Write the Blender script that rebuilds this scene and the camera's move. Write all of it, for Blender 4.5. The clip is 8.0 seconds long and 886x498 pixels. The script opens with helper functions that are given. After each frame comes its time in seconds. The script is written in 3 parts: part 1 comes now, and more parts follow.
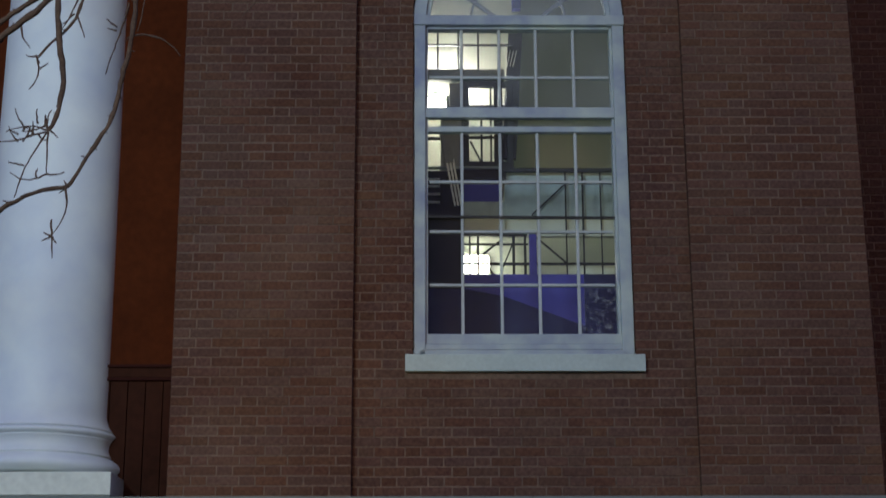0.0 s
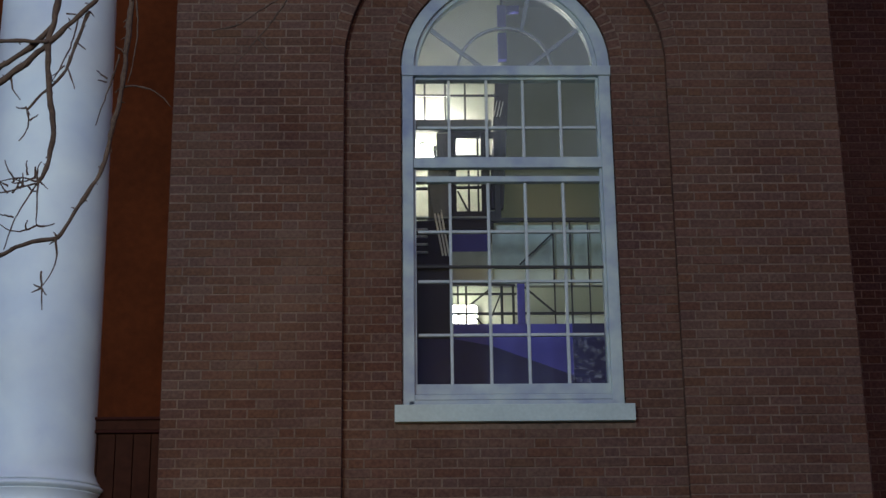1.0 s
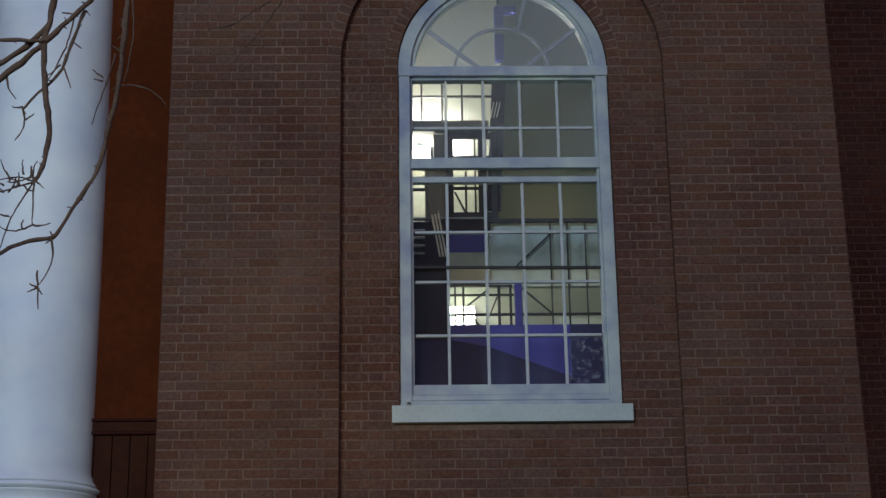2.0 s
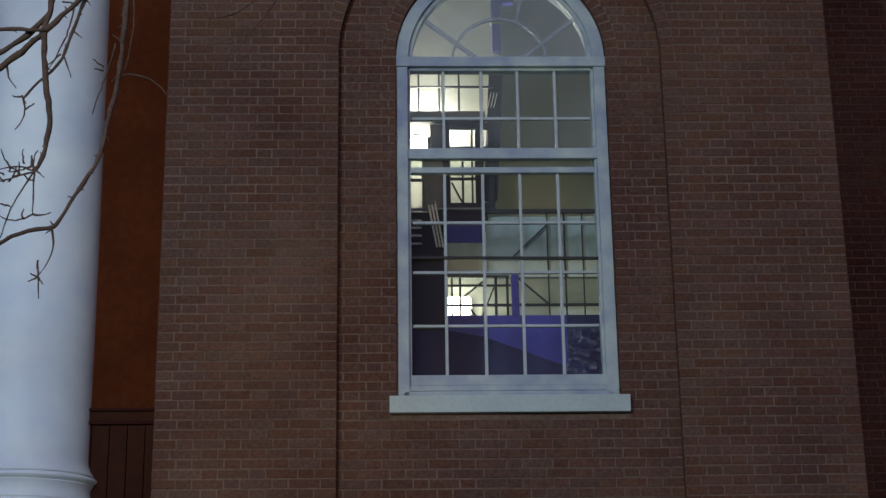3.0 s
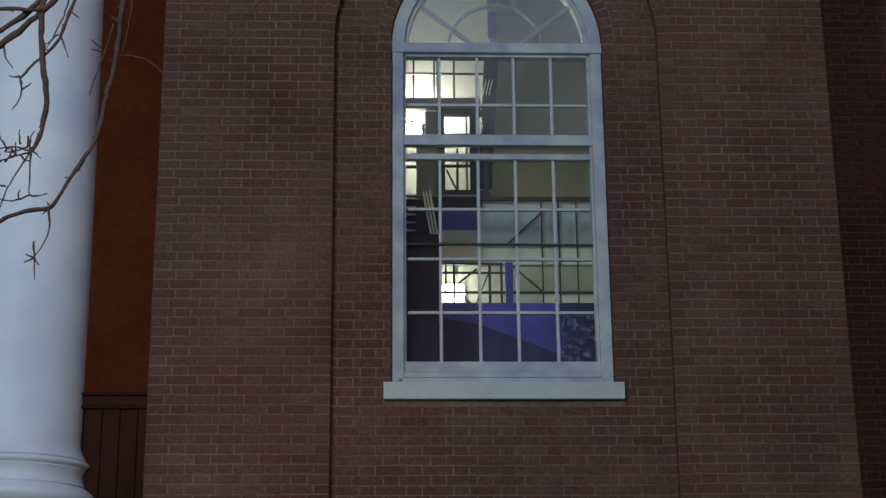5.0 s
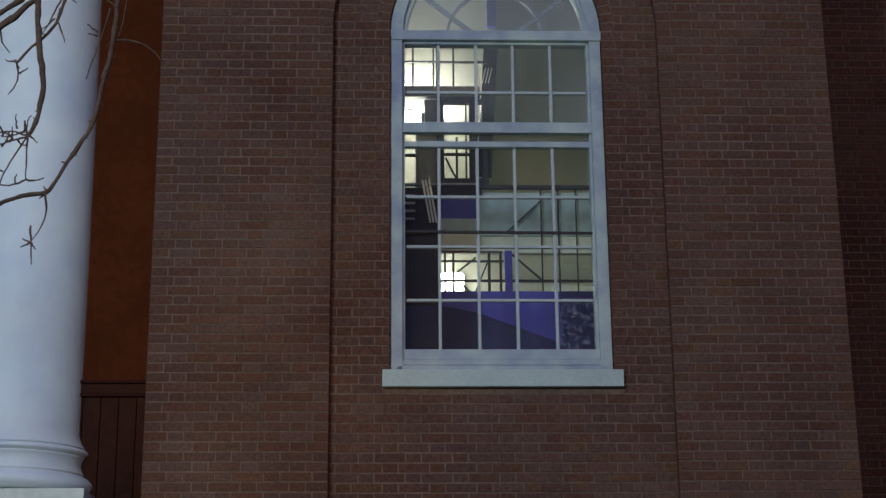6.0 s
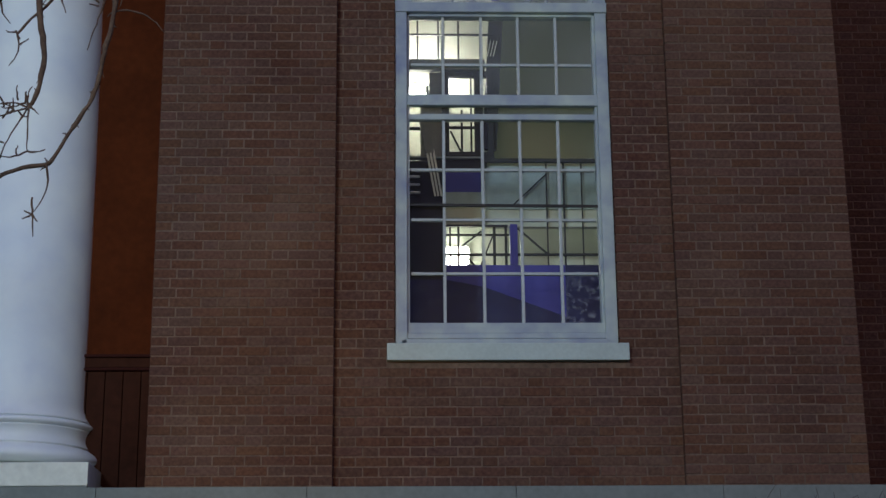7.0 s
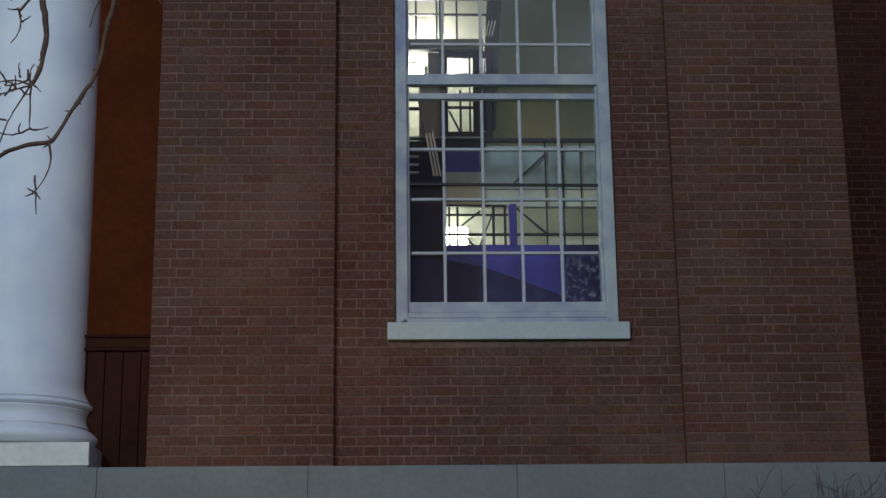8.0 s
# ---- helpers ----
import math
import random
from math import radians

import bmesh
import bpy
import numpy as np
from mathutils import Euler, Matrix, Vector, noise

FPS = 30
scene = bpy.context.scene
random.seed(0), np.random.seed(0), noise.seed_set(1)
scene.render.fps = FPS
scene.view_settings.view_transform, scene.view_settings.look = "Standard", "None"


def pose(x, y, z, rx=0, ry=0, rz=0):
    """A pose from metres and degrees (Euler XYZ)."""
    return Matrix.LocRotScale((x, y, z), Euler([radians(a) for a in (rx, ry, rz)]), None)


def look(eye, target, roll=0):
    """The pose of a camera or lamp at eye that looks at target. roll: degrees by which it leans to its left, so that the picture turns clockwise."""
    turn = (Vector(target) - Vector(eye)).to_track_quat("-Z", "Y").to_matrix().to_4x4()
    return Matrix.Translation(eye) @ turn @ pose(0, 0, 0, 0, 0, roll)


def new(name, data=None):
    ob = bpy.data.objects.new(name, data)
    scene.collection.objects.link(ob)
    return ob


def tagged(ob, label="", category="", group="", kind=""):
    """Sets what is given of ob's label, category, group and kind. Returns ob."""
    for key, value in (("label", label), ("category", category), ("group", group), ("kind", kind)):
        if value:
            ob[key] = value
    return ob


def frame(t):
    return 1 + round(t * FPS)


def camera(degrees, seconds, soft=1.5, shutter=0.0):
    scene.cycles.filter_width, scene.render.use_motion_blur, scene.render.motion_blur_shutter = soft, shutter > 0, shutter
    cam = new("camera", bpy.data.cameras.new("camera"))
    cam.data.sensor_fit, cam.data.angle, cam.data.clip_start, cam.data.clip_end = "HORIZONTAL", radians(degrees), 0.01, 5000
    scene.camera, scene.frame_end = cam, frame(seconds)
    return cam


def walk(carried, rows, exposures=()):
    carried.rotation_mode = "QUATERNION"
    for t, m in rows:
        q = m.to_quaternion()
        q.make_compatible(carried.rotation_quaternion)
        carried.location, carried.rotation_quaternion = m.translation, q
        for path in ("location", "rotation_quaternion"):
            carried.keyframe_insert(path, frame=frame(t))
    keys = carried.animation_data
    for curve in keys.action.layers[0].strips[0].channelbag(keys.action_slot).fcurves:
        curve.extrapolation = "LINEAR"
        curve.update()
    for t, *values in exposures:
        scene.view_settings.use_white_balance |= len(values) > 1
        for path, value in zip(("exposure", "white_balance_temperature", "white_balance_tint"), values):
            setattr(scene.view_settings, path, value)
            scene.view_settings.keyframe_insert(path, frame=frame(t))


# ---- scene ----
cam = camera(31.0, 8.0, soft=1.45, shutter=0.5)
PATH = [
    (0, (-0.711, -10.584, 1.546), (-0.683, -8.66, 2.089), -0.2),
    (0.2, (-0.711, -10.581, 1.546), (-0.6795, -8.6625, 2.1125), -0.32),
    (0.35, (-0.7115, -10.578, 1.546), (-0.6765, -8.6645, 2.1275), -0.42),
    (0.5, (-0.712, -10.576, 1.546), (-0.674, -8.666, 2.138), -0.5),
    (1, (-0.748, -10.572, 1.543), (-0.699, -8.666, 2.147), -0.7),
    (1.5, (-0.733, -10.55, 1.524), (-0.684, -8.646, 2.136), -0.8),
    (3, (-0.79, -10.551, 1.524), (-0.727, -8.644, 2.121), -0.8),
    (3.5, (-0.799, -10.55, 1.521), (-0.733, -8.642, 2.117), -0.6),
    (4, (-0.848, -10.544, 1.51), (-0.7707, -8.636, 2.106), -0.5),
    (5.5, (-0.822, -10.507, 1.485), (-0.745, -8.595, 2.067), -0.5),
    (6, (-0.812, -10.493, 1.463), (-0.737, -8.58, 2.042), -0.5),
    (6.5, (-0.793, -10.462, 1.455), (-0.724, -8.545, 2.022), -0.6),
    (7, (-0.799, -10.44, 1.454), (-0.732, -8.519, 2.005), -0.5),
    (7.5, (-0.823, -10.437, 1.435), (-0.752, -8.512, 1.975), -0.6),
    (8, (-0.849, -10.427, 1.424), (-0.773, -8.5, 1.956), -0.7),
]
walk(cam, [(t, look(eye, target, roll)) for t, eye, target, roll in PATH])

# ---- night light: dim blue sky, one tall floodlight off to one side, one warm lamp, one added warm spot ----
world = bpy.data.worlds.new("night")
world.use_nodes = True
scene.world = world
wbg = world.node_tree.nodes["Background"]
wbg.inputs["Color"].default_value = (0.182, 0.170, 0.375, 1)
wbg.inputs["Strength"].default_value = 0.95
scene.view_settings.exposure = 0.0


def lamp(name, kind, place, aim, energy, colour, size=0.5):
    data = bpy.data.lights.new(name, kind)
    data.energy, data.color = energy, colour
    if kind == "AREA":
        data.size = size
    else:
        data.shadow_soft_size = size
    ob = new(name, data)
    ob.matrix_world = look(place, aim)
    return ob


lamp("street_floodlight", "POINT", (-5.6, -12.4, 6.6), (0, 0, 4), 3000, (0.63, 0.82, 1.0), 0.6)
lamp("street_lamp_warm", "POINT", (-1.8, -16.2, 6.4), (0, 0, 4), 1190, (1.0, 0.70, 0.44), 0.9)

# unseen spot, added for the warm patch low on the left bay
warm_spot = lamp("path_uplight", "SPOT", (-2.6, -8.5, 0.3), (-1.55, 0, 3.55), 380, (1.0, 0.70, 0.32), 0.12)
warm_spot.data.spot_size, warm_spot.data.spot_blend = radians(19), 1.0

# ---- materials ----
def material(name, colour, rough=0.7, metal=0.0, grain=30.0, vary=0.25, bump=0.2, coarse=2.5, spec=0.4, tint=None, island=0.0, obj=0.0):
    """Principled surface with two scales of noise in the colour and fine relief; obj: spread per object, island: per loose piece."""
    m = bpy.data.materials.new(name)
    m.use_nodes = True
    n, l = m.node_tree.nodes, m.node_tree.links
    b = n["Principled BSDF"]
    b.inputs["Roughness"].default_value, b.inputs["Metallic"].default_value = rough, metal
    b.inputs["Specular IOR Level"].default_value = spec
    geo = n.new("ShaderNodeNewGeometry")
    fine, big = n.new("ShaderNodeTexNoise"), n.new("ShaderNodeTexNoise")
    fine.inputs["Scale"].default_value, big.inputs["Scale"].default_value = grain, coarse
    fine.inputs["Detail"].default_value = big.inputs["Detail"].default_value = 5
    for t in (fine, big):
        l.new(geo.outputs["Position"], t.inputs["Vector"])
    add = n.new("ShaderNodeMath")
    add.operation = "ADD"
    l.new(fine.outputs["Fac"], add.inputs[0])
    l.new(big.outputs["Fac"], add.inputs[1])
    ramp = n.new("ShaderNodeMapRange")
    ramp.inputs["From Min"].default_value, ramp.inputs["From Max"].default_value = 0.6, 1.4
    l.new(add.outputs[0], ramp.inputs["Value"])
    mix = n.new("ShaderNodeMix")
    mix.data_type = "RGBA"
    low = [c * (1 - vary) for c in colour]
    high = [min(1, c * (1 + vary)) for c in (tint or colour)]
    mix.inputs["A"].default_value, mix.inputs["B"].default_value = (*low, 1), (*high, 1)
    l.new(ramp.outputs["Result"], mix.inputs["Factor"])
    out = mix.outputs["Result"]
    if obj or island:
        hsv = n.new("ShaderNodeHueSaturation")
        if obj:
            src = n.new("ShaderNodeObjectInfo").outputs["Random"]
        else:
            src = geo.outputs["Random Per Island"]
        amt = obj or island
        for k, (name_in, spread, mid) in enumerate((("Value", amt, 1.0), ("Hue", 0.005, 0.5), ("Saturation", 0.10, 0.95))):
            mul = n.new("ShaderNodeMath")
            mul.operation = "MULTIPLY"
            mul.inputs[1].default_value = (1.0, 7.31, 13.7)[k]
            l.new(src, mul.inputs[0])
            fr = n.new("ShaderNodeMath")
            fr.operation = "FRACT"
            l.new(mul.outputs[0], fr.inputs[0])
            mr = n.new("ShaderNodeMapRange")
            mr.inputs["To Min"].default_value, mr.inputs["To Max"].default_value = mid - spread, mid + spread
            l.new(fr.outputs[0], mr.inputs["Value"])
            l.new(mr.outputs["Result"], hsv.inputs[name_in])
        l.new(out, hsv.inputs["Color"])
        out = hsv.outputs["Color"]
    l.new(out, b.inputs["Base Color"])
    if bump:
        bp = n.new("ShaderNodeBump")
        bp.inputs["Strength"].default_value, bp.inputs["Distance"].default_value = bump, 0.004
        l.new(fine.outputs["Fac"], bp.inputs["Height"])
        l.new(bp.outputs["Normal"], b.inputs["Normal"])
    return m


def glowing(name, colour, strength):
    m = bpy.data.materials.new(name)
    m.use_nodes = True
    b = m.node_tree.nodes["Principled BSDF"]
    b.inputs["Base Color"].default_value = (0.8, 0.8, 0.8, 1)
    b.inputs["Emission Color"].default_value = (*colour, 1)
    b.inputs["Emission Strength"].default_value = strength
    return m


def glass_material(name, veil_low, veil_high, scale=2.2, start=0.35):
    """Thin old pane: mostly clear, a weak mirror, a patchy dusty film that also paints haze and reflections."""
    m = bpy.data.materials.new(name)
    m.use_nodes = True
    n, l = m.node_tree.nodes, m.node_tree.links
    n.remove(n["Principled BSDF"])
    clear, gloss, veil = n.new("ShaderNodeBsdfTransparent"), n.new("ShaderNodeBsdfGlossy"), n.new("ShaderNodeBsdfDiffuse")
    clear.inputs["Color"].default_value = (0.93, 0.96, 0.94, 1)
    gloss.inputs["Roughness"].default_value = 0.04
    veil.inputs["Color"].default_value = (0.6, 0.64, 0.66, 1)
    fres = n.new("ShaderNodeFresnel")
    fres.inputs["IOR"].default_value = 1.28
    a, b = n.new("ShaderNodeMixShader"), n.new("ShaderNodeMixShader")
    l.new(fres.outputs[0], a.inputs["Fac"])
    l.new(clear.outputs[0], a.inputs[1])
    l.new(gloss.outputs[0], a.inputs[2])
    geo, noi, mr = n.new("ShaderNodeNewGeometry"), n.new("ShaderNodeTexNoise"), n.new("ShaderNodeMapRange")
    noi.inputs["Scale"].default_value, noi.inputs["Detail"].default_value = scale, 9
    l.new(geo.outputs["Position"], noi.inputs["Vector"])
    mr.inputs["From Min"].default_value, mr.inputs["From Max"].default_value = start, 0.8
    mr.inputs["To Min"].default_value, mr.inputs["To Max"].default_value = veil_low, veil_high
    l.new(noi.outputs["Fac"], mr.inputs["Value"])
    l.new(mr.outputs["Result"], b.inputs["Fac"])
    l.new(a.outputs[0], b.inputs[1])
    l.new(veil.outputs[0], b.inputs[2])
    l.new(b.outputs[0], n["Material Output"].inputs["Surface"])
    return m


BRICK = material("fired_red_brick", (0.082, 0.035, 0.027), 0.95, spec=0.12, tint=(0.095, 0.052, 0.030), grain=42, vary=0.36, bump=0.9, coarse=0.9, obj=0.11)
BRICK_REST = material("fired_red_brick_joined", (0.082, 0.035, 0.027), 0.95, spec=0.12, tint=(0.095, 0.052, 0.030), grain=42, vary=0.36, bump=0.9, coarse=0.9, island=0.11)
MORTAR = material("lime_mortar", (0.122, 0.082, 0.055), 0.95, grain=34, vary=0.5, bump=0.5, coarse=1.6)
# blue and pale green patches put dappled light into the white paint
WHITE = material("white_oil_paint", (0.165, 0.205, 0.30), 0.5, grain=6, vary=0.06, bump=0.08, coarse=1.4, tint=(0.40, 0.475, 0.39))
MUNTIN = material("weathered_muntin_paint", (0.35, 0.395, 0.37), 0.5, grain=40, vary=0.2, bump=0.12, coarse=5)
SILL = material("painted_stone_sill", (0.36, 0.435, 0.385), 0.6, grain=40, vary=0.12, bump=0.15, coarse=2.5)
COLUMN = material("column_white_paint", (0.56, 0.64, 0.70), 0.6, grain=3.2, vary=0.10, bump=0.1, coarse=1.1, tint=(0.66, 0.73, 0.67))
PLINTH = material("plinth_worn_paint", (0.58, 0.62, 0.52), 0.7, grain=22, vary=0.16, bump=0.25, coarse=4)
STONE = material("grey_granite_base", (0.160, 0.186, 0.166), 0.85, spec=0.2, grain=26, vary=0.16, bump=0.07, coarse=1.8)
RED = material("oxblood_painted_boards", (0.064, 0.0155, 0.0042), 0.9, spec=0.08, grain=18, vary=0.3, bump=0.15, coarse=1.7)
PLANK = material("brown_red_dado_paint", (0.035, 0.0128, 0.0070), 0.9, spec=0.08, grain=18, vary=0.35, bump=0.2, coarse=2.2)
RED_DARK = material("dark_red_rail_paint", (0.030, 0.009, 0.0065), 0.9, spec=0.08, grain=25, vary=0.25, bump=0.15)
GROUND = material("night_lawn", (0.035, 0.045, 0.02), 0.95, grain=20, vary=0.4, bump=0.5, coarse=0.6)
PLASTER = material("cream_plaster", (0.56, 0.58, 0.50), 0.85, grain=30, vary=0.08, bump=0.1, coarse=1.2)
STEEL = material("dark_painted_steel", (0.020, 0.022, 0.026), 0.5, grain=40, vary=0.25, bump=0.1)
BLUE = material("blue_violet_painted_steel", (0.060, 0.058, 0.37), 0.45, grain=20, vary=0.2, bump=0.08, coarse=3)
# darker copy of the blue, with shade mixed into the colour
BLUE_SHADED = material("deep_blue_shadow_paint", (0.009, 0.011, 0.080), 0.5, grain=20, vary=0.25, bump=0.08, coarse=3)
# darkened so the bars read as silhouettes against the lit hall
FAN_BAR = material("weathered_grey_fanlight_bar", (0.12, 0.135, 0.15), 0.6, grain=40, vary=0.25, bump=0.12, coarse=5)
GREY = material("grey_stair_paint", (0.20, 0.21, 0.20), 0.6, grain=20, vary=0.2, bump=0.1)
BRIGHT = material("gloss_white_baluster", (0.82, 0.82, 0.78), 0.3, grain=30, vary=0.06, bump=0.05)
BLUE_HAZE = material("grey_blue_infill", (0.37, 0.45, 0.47), 0.5, grain=12, vary=0.2, bump=0.05, coarse=3)
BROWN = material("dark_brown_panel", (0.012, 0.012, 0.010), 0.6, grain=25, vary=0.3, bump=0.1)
SHRUB = material("dark_shrub_bark", (0.075, 0.066, 0.058), 0.95, grain=60, vary=0.4, bump=0.4, coarse=9)
BARK = material("grey_brown_bark", (0.046, 0.025, 0.016), 0.95, grain=60, vary=0.45, bump=0.8, coarse=5, tint=(0.072, 0.045, 0.027))
GLASS = glass_material("old_glass", 0.0, 0.008)
# pale blotches paint the mottled reflection of a lit tree
GLASS_LEAFY = glass_material("smeared_glass", 0.0, 0.17, 30.0, 0.5)
GLASS_SPOT = glass_material("spotted_glass", 0.0, 0.022, 16.0, 0.5)
# pale film stands in for sky glow reflected in the upper glass
GLASS_UP = glass_material("dusty_glass", 0.03, 0.09)
GLASS_FAN = glass_material("grimy_fanlight_glass", 0.10, 0.21)
GLOBE = glowing("lit_opal_globe", (1.0, 0.93, 0.84), 36.0)
BULK = glowing("lit_bulkhead", (1.0, 0.92, 0.88), 185.0)
TUBE = glowing("lit_diffuser", (1.0, 0.96, 0.82), 38.0)


# ---- geometry helpers ----
def mesh_of(name, bm, mat):
    me = bpy.data.meshes.new(name)
    bmesh.ops.recalc_face_normals(bm, faces=bm.faces)
    bm.to_mesh(me)
    bm.free()
    me.materials.append(mat)
    return me


def part(name, bm, mat, parent=None, label="", smooth=False):
    ob = new(name, mesh_of(name, bm, mat))
    if smooth:
        for p in ob.data.polygons:
            p.use_smooth = True
    if parent:
        ob.parent = parent
    if label:
        ob["label"] = label
    return ob


def thing(name, label, category, place=(0, 0, 0), group="", kind=""):
    ob = new(name)
    ob.location = place
    ob.empty_display_size = 0.05
    return tagged(ob, label, category, group, kind)


def box(x0, x1, y0, y1, z0, z1, bevel=0.0, bm=None):
    bm = bm or bmesh.new()
    m = Matrix.LocRotScale(((x0 + x1) / 2, (y0 + y1) / 2, (z0 + z1) / 2), None, (abs(x1 - x0), abs(y1 - y0), abs(z1 - z0)))
    r = bmesh.ops.create_cube(bm, size=1, matrix=m)
    if bevel:
        es = {e for v in r["verts"] for e in v.link_edges}
        bmesh.ops.bevel(bm, geom=list(es), offset=bevel, segments=2, affect="EDGES", profile=0.6)
    return bm


def prism(points, y0, y1, bevel=0.0):
    """A closed outline in x and z, carried from y0 to y1."""
    bm = bmesh.new()
    front = [bm.verts.new((x, y0, z)) for x, z in points]
    back = [bm.verts.new((x, y1, z)) for x, z in points]
    f = bm.faces.new(front)
    g = bm.faces.new(back[::-1])
    for i in range(len(points)):
        j = (i + 1) % len(points)
        bm.faces.new((front[j], front[i], back[i], back[j]))
    f.normal_update(), g.normal_update()
    bmesh.ops.triangulate(bm, faces=[f, g], ngon_method="EAR_CLIP")
    return bm


def lathe(profile, x, y, segs=64):
    bm = bmesh.new()
    rings = []
    for r, z in profile:
        rings.append([bm.verts.new((x + r * math.cos(2 * math.pi * k / segs), y + r * math.sin(2 * math.pi * k / segs), z)) for k in range(segs)])
    for a, b in zip(rings, rings[1:]):
        for k in range(segs):
            bm.faces.new((a[k], a[(k + 1) % segs], b[(k + 1) % segs], b[k]))
    bm.faces.new(rings[0][::-1])
    bm.faces.new(rings[-1])
    return bm


def beam(p, q, w, d=None, bm=None):
    """A square bar from p to q, w across and d deep."""
    bm = bm or bmesh.new()
    p, q = Vector(p), Vector(q)
    turn = (q - p).to_track_quat("Z", "Y").to_matrix().to_4x4()
    m = Matrix.Translation((p + q) / 2) @ turn @ Matrix.Diagonal((w, d or w, (q - p).length, 1))
    bmesh.ops.create_cube(bm, size=1, matrix=m)
    return bm


def arc(cx, cz, r, a0, a1, n):
    return [(cx + r * math.cos(radians(a0 + (a1 - a0) * k / n)), cz + r * math.sin(radians(a0 + (a1 - a0) * k / n))) for k in range(n + 1)]


# ---- main numbers ----
BASE = 2.838          # top of the stone base
TOP = 9.0
XL, XR = -2.386, 2.370  # outer corners of the brick bay
RL, RR, RC, RZ = -1.170, 1.152, -0.009, 6.30   # arched recess: sides, centre, springing
RR_ = (RR - RL) / 2
REC = 0.065           # how deep the recess lies behind the bay's face
WL, WR, WZ = -0.759, 0.753, 6.310              # window opening and springing
WC, WRAD = (WL + WR) / 2, (WR - WL) / 2
SETBACK = 1.6
COURSE, STRETCH, HEAD, JOINT = 0.0666, 0.2115, 0.1075, 0.0088

# ---- ground and enclosing structure ----
bm = bmesh.new()
bmesh.ops.create_grid(bm, x_segments=60, y_segments=60, size=400)
tagged(part("ground", bm, GROUND), "dark winter lawn in front of the building at night", "ground", kind="stuff")

# ---- stone base: blocks with fine joints ----
stone_base = thing("stone_base", "smooth grey granite foundation course under the brick wall", "foundation", (0, 0, 0), kind="structure")
part("core", box(-6.5, 6.5, 0.02, 8.2, 0, BASE - 0.004), MORTAR, stone_base)
x = -1.333 - 4 * 1.362
while x < 6.5:
    for z0, z1 in ((0.0, 0.95), (0.95, 1.9), (1.9, BASE)):
        part("stone_block", box(x + 0.001, x + 1.3595, 0.0 - 0.012, 0.05, z0 + 0.0015, z1 - 0.001, 0.0018), STONE, stone_base)
    x += 1.362
part("ledge", box(-6.5, 6.5, 0.05, 0.9, BASE - 0.05, BASE), STONE, stone_base)

# ---- brick walls: mortar cores ----
wall_bay = thing("wall_bay", "red brick bay wall in Flemish bond with an arched recess", "brick wall", kind="structure")
G = 0.004
outline = [(XL + G, BASE), (XL + G, TOP), (XR - G, TOP), (XR - G, BASE), (RR + G, BASE), (RR + G, RZ)]
outline += arc(RC, RZ, RR_ + G, 0, 180, 40)[1:-1] + [(RL - G, RZ), (RL - G, BASE)]
part("mortar_bed", prism(outline, 0.0035, 0.068), MORTAR, wall_bay, "pale lime mortar joints")

wall_recess = thing("wall_recess", "recessed red brick panel around the arched window", "brick wall", kind="structure")
half = arc(WC, WZ, WRAD + 0.010, 90, 180, 24)
part("mortar_bed", prism([(XL + 0.01, BASE), (XL + 0.01, TOP), (WC, TOP)] + half + [(WL - 0.010, 3.69), (WC, 3.69), (WC, BASE)], REC + 0.0035, 0.42), MORTAR, wall_recess)
half = arc(WC, WZ, WRAD + 0.010, 0, 90, 24)
part("mortar_bed", prism([(WC + 0.0005, BASE), (WC + 0.0005, 3.69), (WR + 0.010, 3.69)] + half + [(WC + 0.0005, TOP), (XR - 0.01, TOP), (XR - 0.01, BASE)], REC + 0.0035, 0.42), MORTAR, wall_recess)

wall_setback = thing("wall_setback", "shaded red brick wall set back beside the bay", "brick wall", kind="structure")
part("mortar_bed", box(XR - 0.02, 6.5, SETBACK + 0.0035, SETBACK + 0.4, BASE, TOP), MORTAR, wall_setback)
part("return_bed", box(XR - 0.118, XR - 0.008, 0.07, SETBACK + 0.0, BASE, TOP), MORTAR, wall_setback)

# ---- porch wall: painted boards, rail and dado behind the column ----
PY = 0.48
wall_porch = thing("wall_porch", "oxblood red painted porch wall with boarded dado", "wall", kind="structure")
part("upper_boarding", box(-6.5, XL + 0.05, PY, PY + 0.3, 3.81, TOP), RED, wall_porch)
part("dado_backing", box(-6.5, XL + 0.05, PY + 0.02, PY + 0.3, BASE, 3.81), RED_DARK, wall_porch)
dado_rail = part("dado_rail", box(-6.5, XL + 0.02, PY - 0.022, PY + 0.04, 3.728, 3.794, 0.004), PLANK, wall_porch, "dark moulded dado rail")
# darker beads carry the rail's two shadow lines in their colour
part("bead", box(-6.5, XL + 0.02, PY - 0.040, PY + 0.04, 3.796, 3.818, 0.008), RED_DARK, dado_rail)
part("bead", box(-6.5, XL + 0.02, PY - 0.034, PY + 0.04, 3.704, 3.726, 0.008), RED_DARK, dado_rail)
x = XL - 0.127
while x > -6.4:
    part("plank", box(x + 0.002, x + 0.121, PY - 0.004, PY + 0.03, BASE, 3.705, 0.006), PLANK, wall_porch)
    x -= 0.1235
part("end_return", box(XL + 0.002, XL + 0.06, 0.07, PY + 0.3, BASE, TOP), BRICK, wall_porch)

# ---- column ----
CX, CY = -3.348, 0.56
column = thing("column", "large white painted round column with moulded base", "column", (CX, CY, BASE))
prof = [(0.50, 3.332)]
for k in range(9):
    a = k / 8
    prof.append((0.460 + 0.048 * (1 - a) ** 2.5, 3.335 + 0.13 * a))
